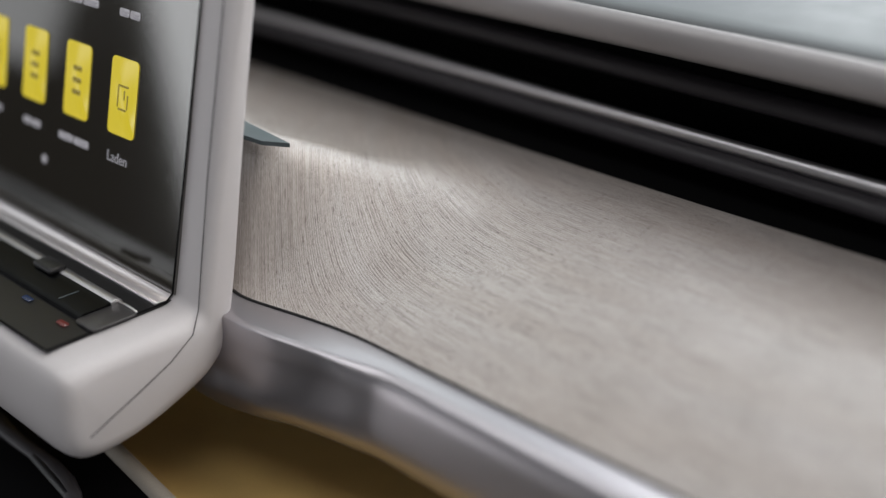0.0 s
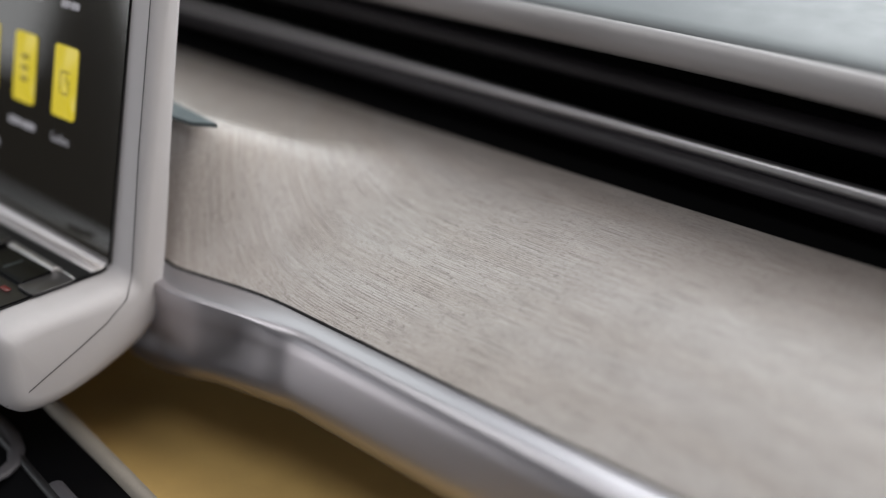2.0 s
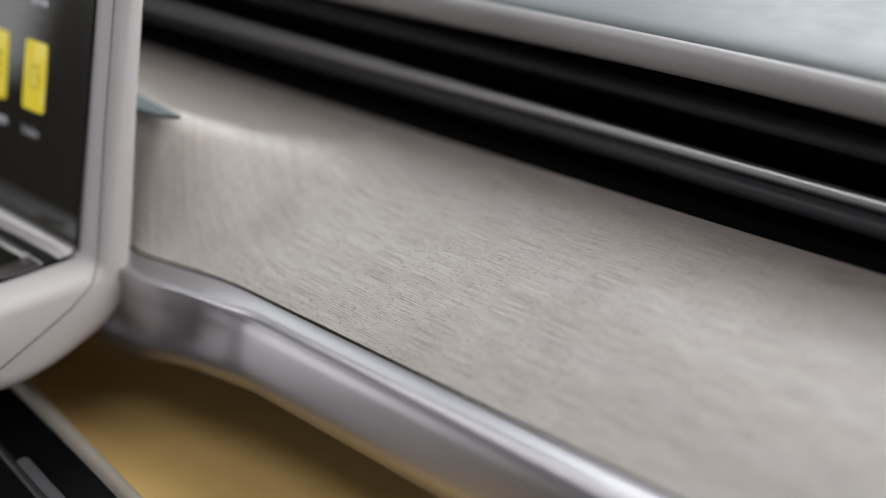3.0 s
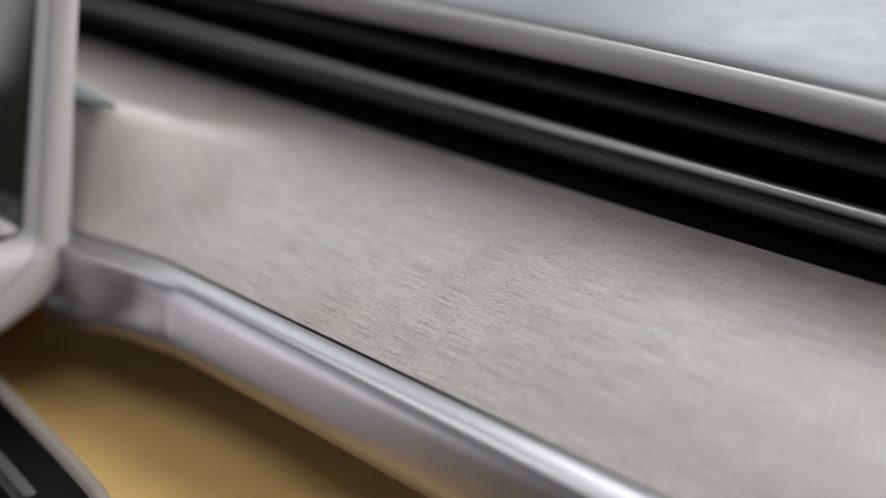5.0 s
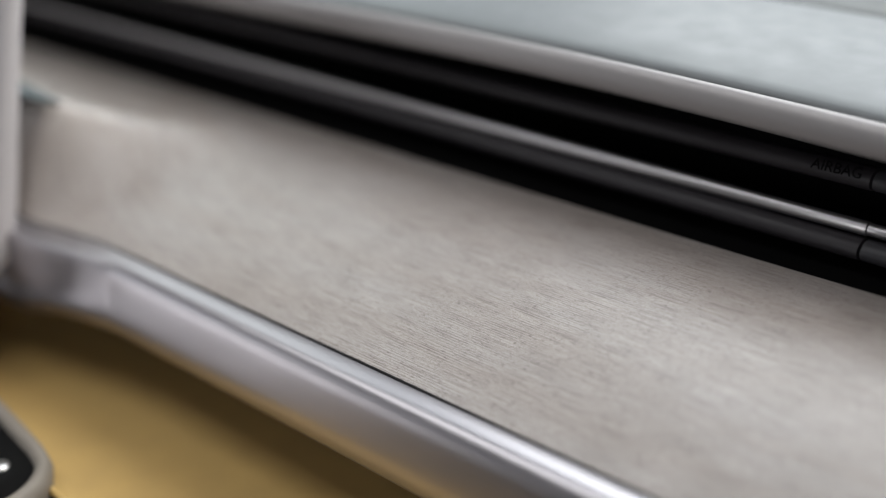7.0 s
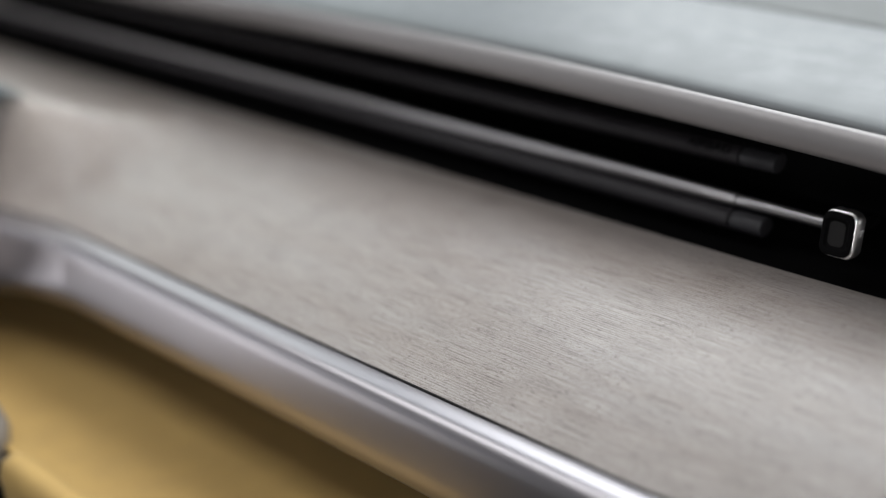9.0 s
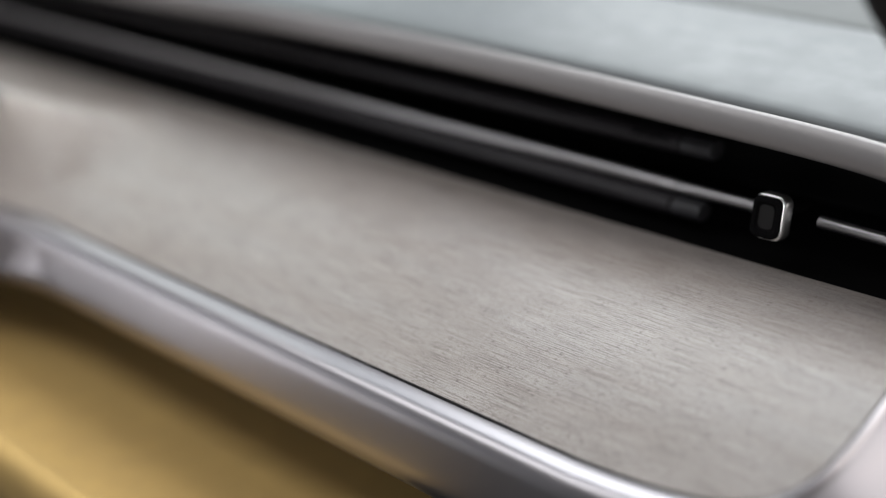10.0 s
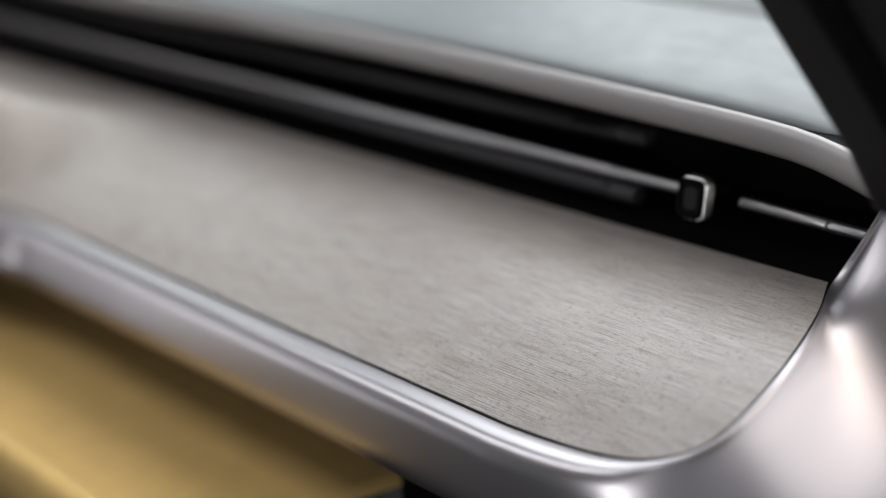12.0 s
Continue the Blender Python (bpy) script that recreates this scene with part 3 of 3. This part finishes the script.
# ---- below the dash ----
def storage_tray():
    thing = tagged(empty("storage_tray", -0.45, -0.1, 0.64), "mustard suede storage tray under the dash", "storage tray")
    sect = [(0.02, 0.735), (0.015, 0.68), (0.0, 0.662), (-0.03, 0.656), (-0.09, 0.654), (-0.16, 0.654), (-0.19, 0.655), (-0.203, 0.659), (-0.2085, 0.665)]
    lip = [(-0.2078, 0.664), (-0.2090, 0.6670), (-0.2120, 0.6685), (-0.2155, 0.6670), (-0.217, 0.662), (-0.214, 0.62)]
    for name, line, mat, label, starts in (("tray", sect, GOLD, "", (-0.53, -0.5, -0.4)), ("tray_rim", lip, GOLD, "rolled suede rim", (-0.285,))):
        rows = [[(x + 0.3 * max(-0.03, y + 0.148) * smooth(-0.3, -0.12, x), y, z) for y, z in line] for x in (*starts, -0.28, -0.2, -0.15, -0.115, -0.104)]
        ob = part(name, grid(rows), mat, thing, label)
        ob.location = -thing.location
        s = ob.modifiers.new("thickness", "SOLIDIFY")
        s.thickness, s.offset = 0.003, 1
    # black plate added over the tray to swallow bounced light
    roof = part("underside", prism([(0.020, 0.738), (0.020, 0.735), (-0.100, 0.722), (-0.100, 0.725)], -0.536, 0.02), VOID, thing, "matt black plate added under the dash to darken the tray")
    roof.location = -thing.location
    # hidden wall added to keep driver-side light out of the tray
    end = part("end_wall", prism([(0.02, 0.735), (0.0, 0.660), (-0.19, 0.652), (-0.19, 0.735)], -0.536, -0.530), GOLD, thing, "unseen suede wall added to close the tray against light")
    sharp(end, 30).location = -thing.location
    return thing


storage_tray()


def console():
    thing = tagged(empty("centre_console", -0.5, -0.26, 0.50), "piano black centre console with a pale leather rim", "centre console")
    off = -thing.location

    def ring(inset, z):
        # plan of the console: straight along the tray, rounded at its passenger end
        out = [(-0.95, -0.130 - inset), (-0.60, -0.1610 - inset), (-0.45, -0.1795 - inset), (-0.40, -0.1855 - inset), (-0.36, -0.1908 - inset), (-0.328, -0.1955 - inset)]
        for i in range(1, 9):
            a = radians(90 * i / 8)
            out.append((-0.328 + (0.036 - inset) * math.sin(a), -0.1963 - 0.036 + (0.036 - inset) * math.cos(a)))
        out += [(-0.292 - inset, -0.30), (-0.292 - inset, -0.45)]
        return [(x, y, z) for x, y in out]

    for name, rings, mat, label in (
        ("body", (ring(0.001, 0.50), ring(0.001, 0.664)), GLOSS, ""),
        ("rim", (ring(0.0, 0.662), ring(-0.0008, 0.669), ring(0.0006, 0.6735), ring(0.0035, 0.675), ring(0.0065, 0.6735), ring(0.0075, 0.668)), LEATHER, "pale leather rim"),
        ("top", (ring(0.0072, 0.6705), ring(0.012, 0.6700), ring(0.028, 0.668)), GLOSS, "piano black top"),
        ("inlay_line", (ring(0.0280, 0.668), ring(0.0285, 0.6695), ring(0.0300, 0.670), ring(0.0315, 0.6695), ring(0.032, 0.668)), BLACK, "thin matt black line"),
        ("inner_top", (ring(0.032, 0.668), ring(0.05, 0.664), ring(0.12, 0.660)), GLOSS, "piano black dished top"),
    ):
        ob = part(name, grid(rings), mat, thing, label)
        ob.location = off
    loop = [(-0.60, -0.2040, 0.6685), (-0.50, -0.2032, 0.6685), (-0.4800, -0.2026, 0.6685), (-0.4660, -0.2040, 0.6685), (-0.4550, -0.2075, 0.6685), (-0.4465, -0.2125, 0.6685), (-0.4425, -0.2200, 0.6685), (-0.4420, -0.2320, 0.6685), (-0.4420, -0.30, 0.6685)]
    part("holder_rim", tube(loop, 0.0036, 10, 0.5), GREY, thing, "dull grey rim of a recess").location = off
    strip = [(-0.4195, -0.2095, 0.6685), (-0.4000, -0.2118, 0.6685), (-0.3700, -0.2150, 0.6685), (-0.3480, -0.2178, 0.6685)]
    part("strip", tube(strip, 0.0034, 10, 0.5), GREY, thing, "dull grey strip").location = off
    disc = plate(rounded(0.0090, 0.0090, 0.0044, 6), pose(-0.3298, -0.2157, 0.6690), 0.0010)
    part("button", disc, BRIGHT, thing, "small flat satin metal button").location = off
    return thing


console()


# ---- cabin ----
def shell():
    tagged(part("floor", box(-1.9, 0.75, -2.2, 1.1, -0.03, 0.0), CARPET), "black carpeted cabin floor", "floor", kind="structure")
    tagged(part("lower_dash", box(-1.6, 0.09, 0.03, 0.10, 0.02, 0.765), BLACK), "black lower dash and bulkhead", "lower dash", kind="structure")
    tagged(part("glove_box", box(-0.088, 0.085, -0.095, 0.03, 0.30, 0.686), VOID), "black glove box front under the dash", "glove box", kind="structure")
    tagged(part("bulkhead", box(-1.9, 0.75, 0.62, 0.66, 0.0, 0.83), BLACK), "black bulkhead under the windscreen", "bulkhead", kind="structure")
    # unseen panel above the rear door, added to shut out low skylight
    tagged(part("door_card", box(0.66, 0.70, -2.2, -0.85, 0.92, 1.50), CLOTH), "grey lined panel added over the rear side window to block skylight", "side wall", kind="structure")
    tagged(part("door_card", box(0.66, 0.70, -2.2, -0.45, 0.0, 0.92), CLOTH), "grey lined rear passenger door", "door", kind="structure")
    tagged(part("door_card", box(0.66, 0.70, -0.45, 0.62, 0.0, 0.76), CLOTH), "grey lined front passenger door", "door", kind="structure")
    # unseen driver-side walls, carried up to the roof against low skylight
    tagged(part("door_card", box(-1.88, -1.84, -0.70, 0.62, 0.0, 1.50), CLOTH), "grey lined footwell side, raised to the roof to block skylight", "side wall", kind="structure")
    tagged(part("door_card", box(-1.88, -1.84, -2.2, -1.80, 0.0, 1.50), CLOTH), "grey lined rear driver door, raised over its window to block skylight", "door", kind="structure")
    tagged(part("rear_wall", box(-1.9, 0.75, -2.2, -2.15, 0.0, 1.45), SLATE), "dark grey rear wall of the cabin", "wall", kind="structure")
    tagged(part("roof", box(-1.6, 0.66, -2.2, -0.1, 1.50, 1.53), CLOTH), "pale grey roof lining", "roof", kind="structure")


shell()


def pillar():
    """The windscreen pillar's black trim and seal, leaning in and back."""
    thing = tagged(empty("pillar_trim", 0.16, -0.04, 0.80), "black plastic windscreen pillar trim", "pillar")
    rows, seal = [], []
    for z in (0.825, 0.844, 0.87, 0.8915, 0.93, 1.0, 1.1, 1.25, 1.45):
        d = z - 0.844
        x = 0.0948 - 0.62 * d if d < 0.06 else 0.0576 - 0.45 * (d - 0.06)
        y = -0.05 - 0.25 * max(0.0, d)
        rows.append([(x + 0.027 + u, y + 0.008 + v, z) for u, v in rounded(0.054, 0.016, 0.005, 4)])
        seal.append((x + 0.030, y + 0.0005, z))
    part("cover", grid(rows, closed=True), DISH, thing).location = -thing.location
    part("seal", tube(seal, 0.006, 10), VOID, thing, "black rubber seal").location = -thing.location
    part("slot", tube([(0.0850, -0.0622, 0.9010), (0.0915, -0.0612, 0.8925), (0.0985, -0.0598, 0.8838)], 0.0048, 12), VOID, thing, "black rounded slot").location = -thing.location
    return thing


pillar()
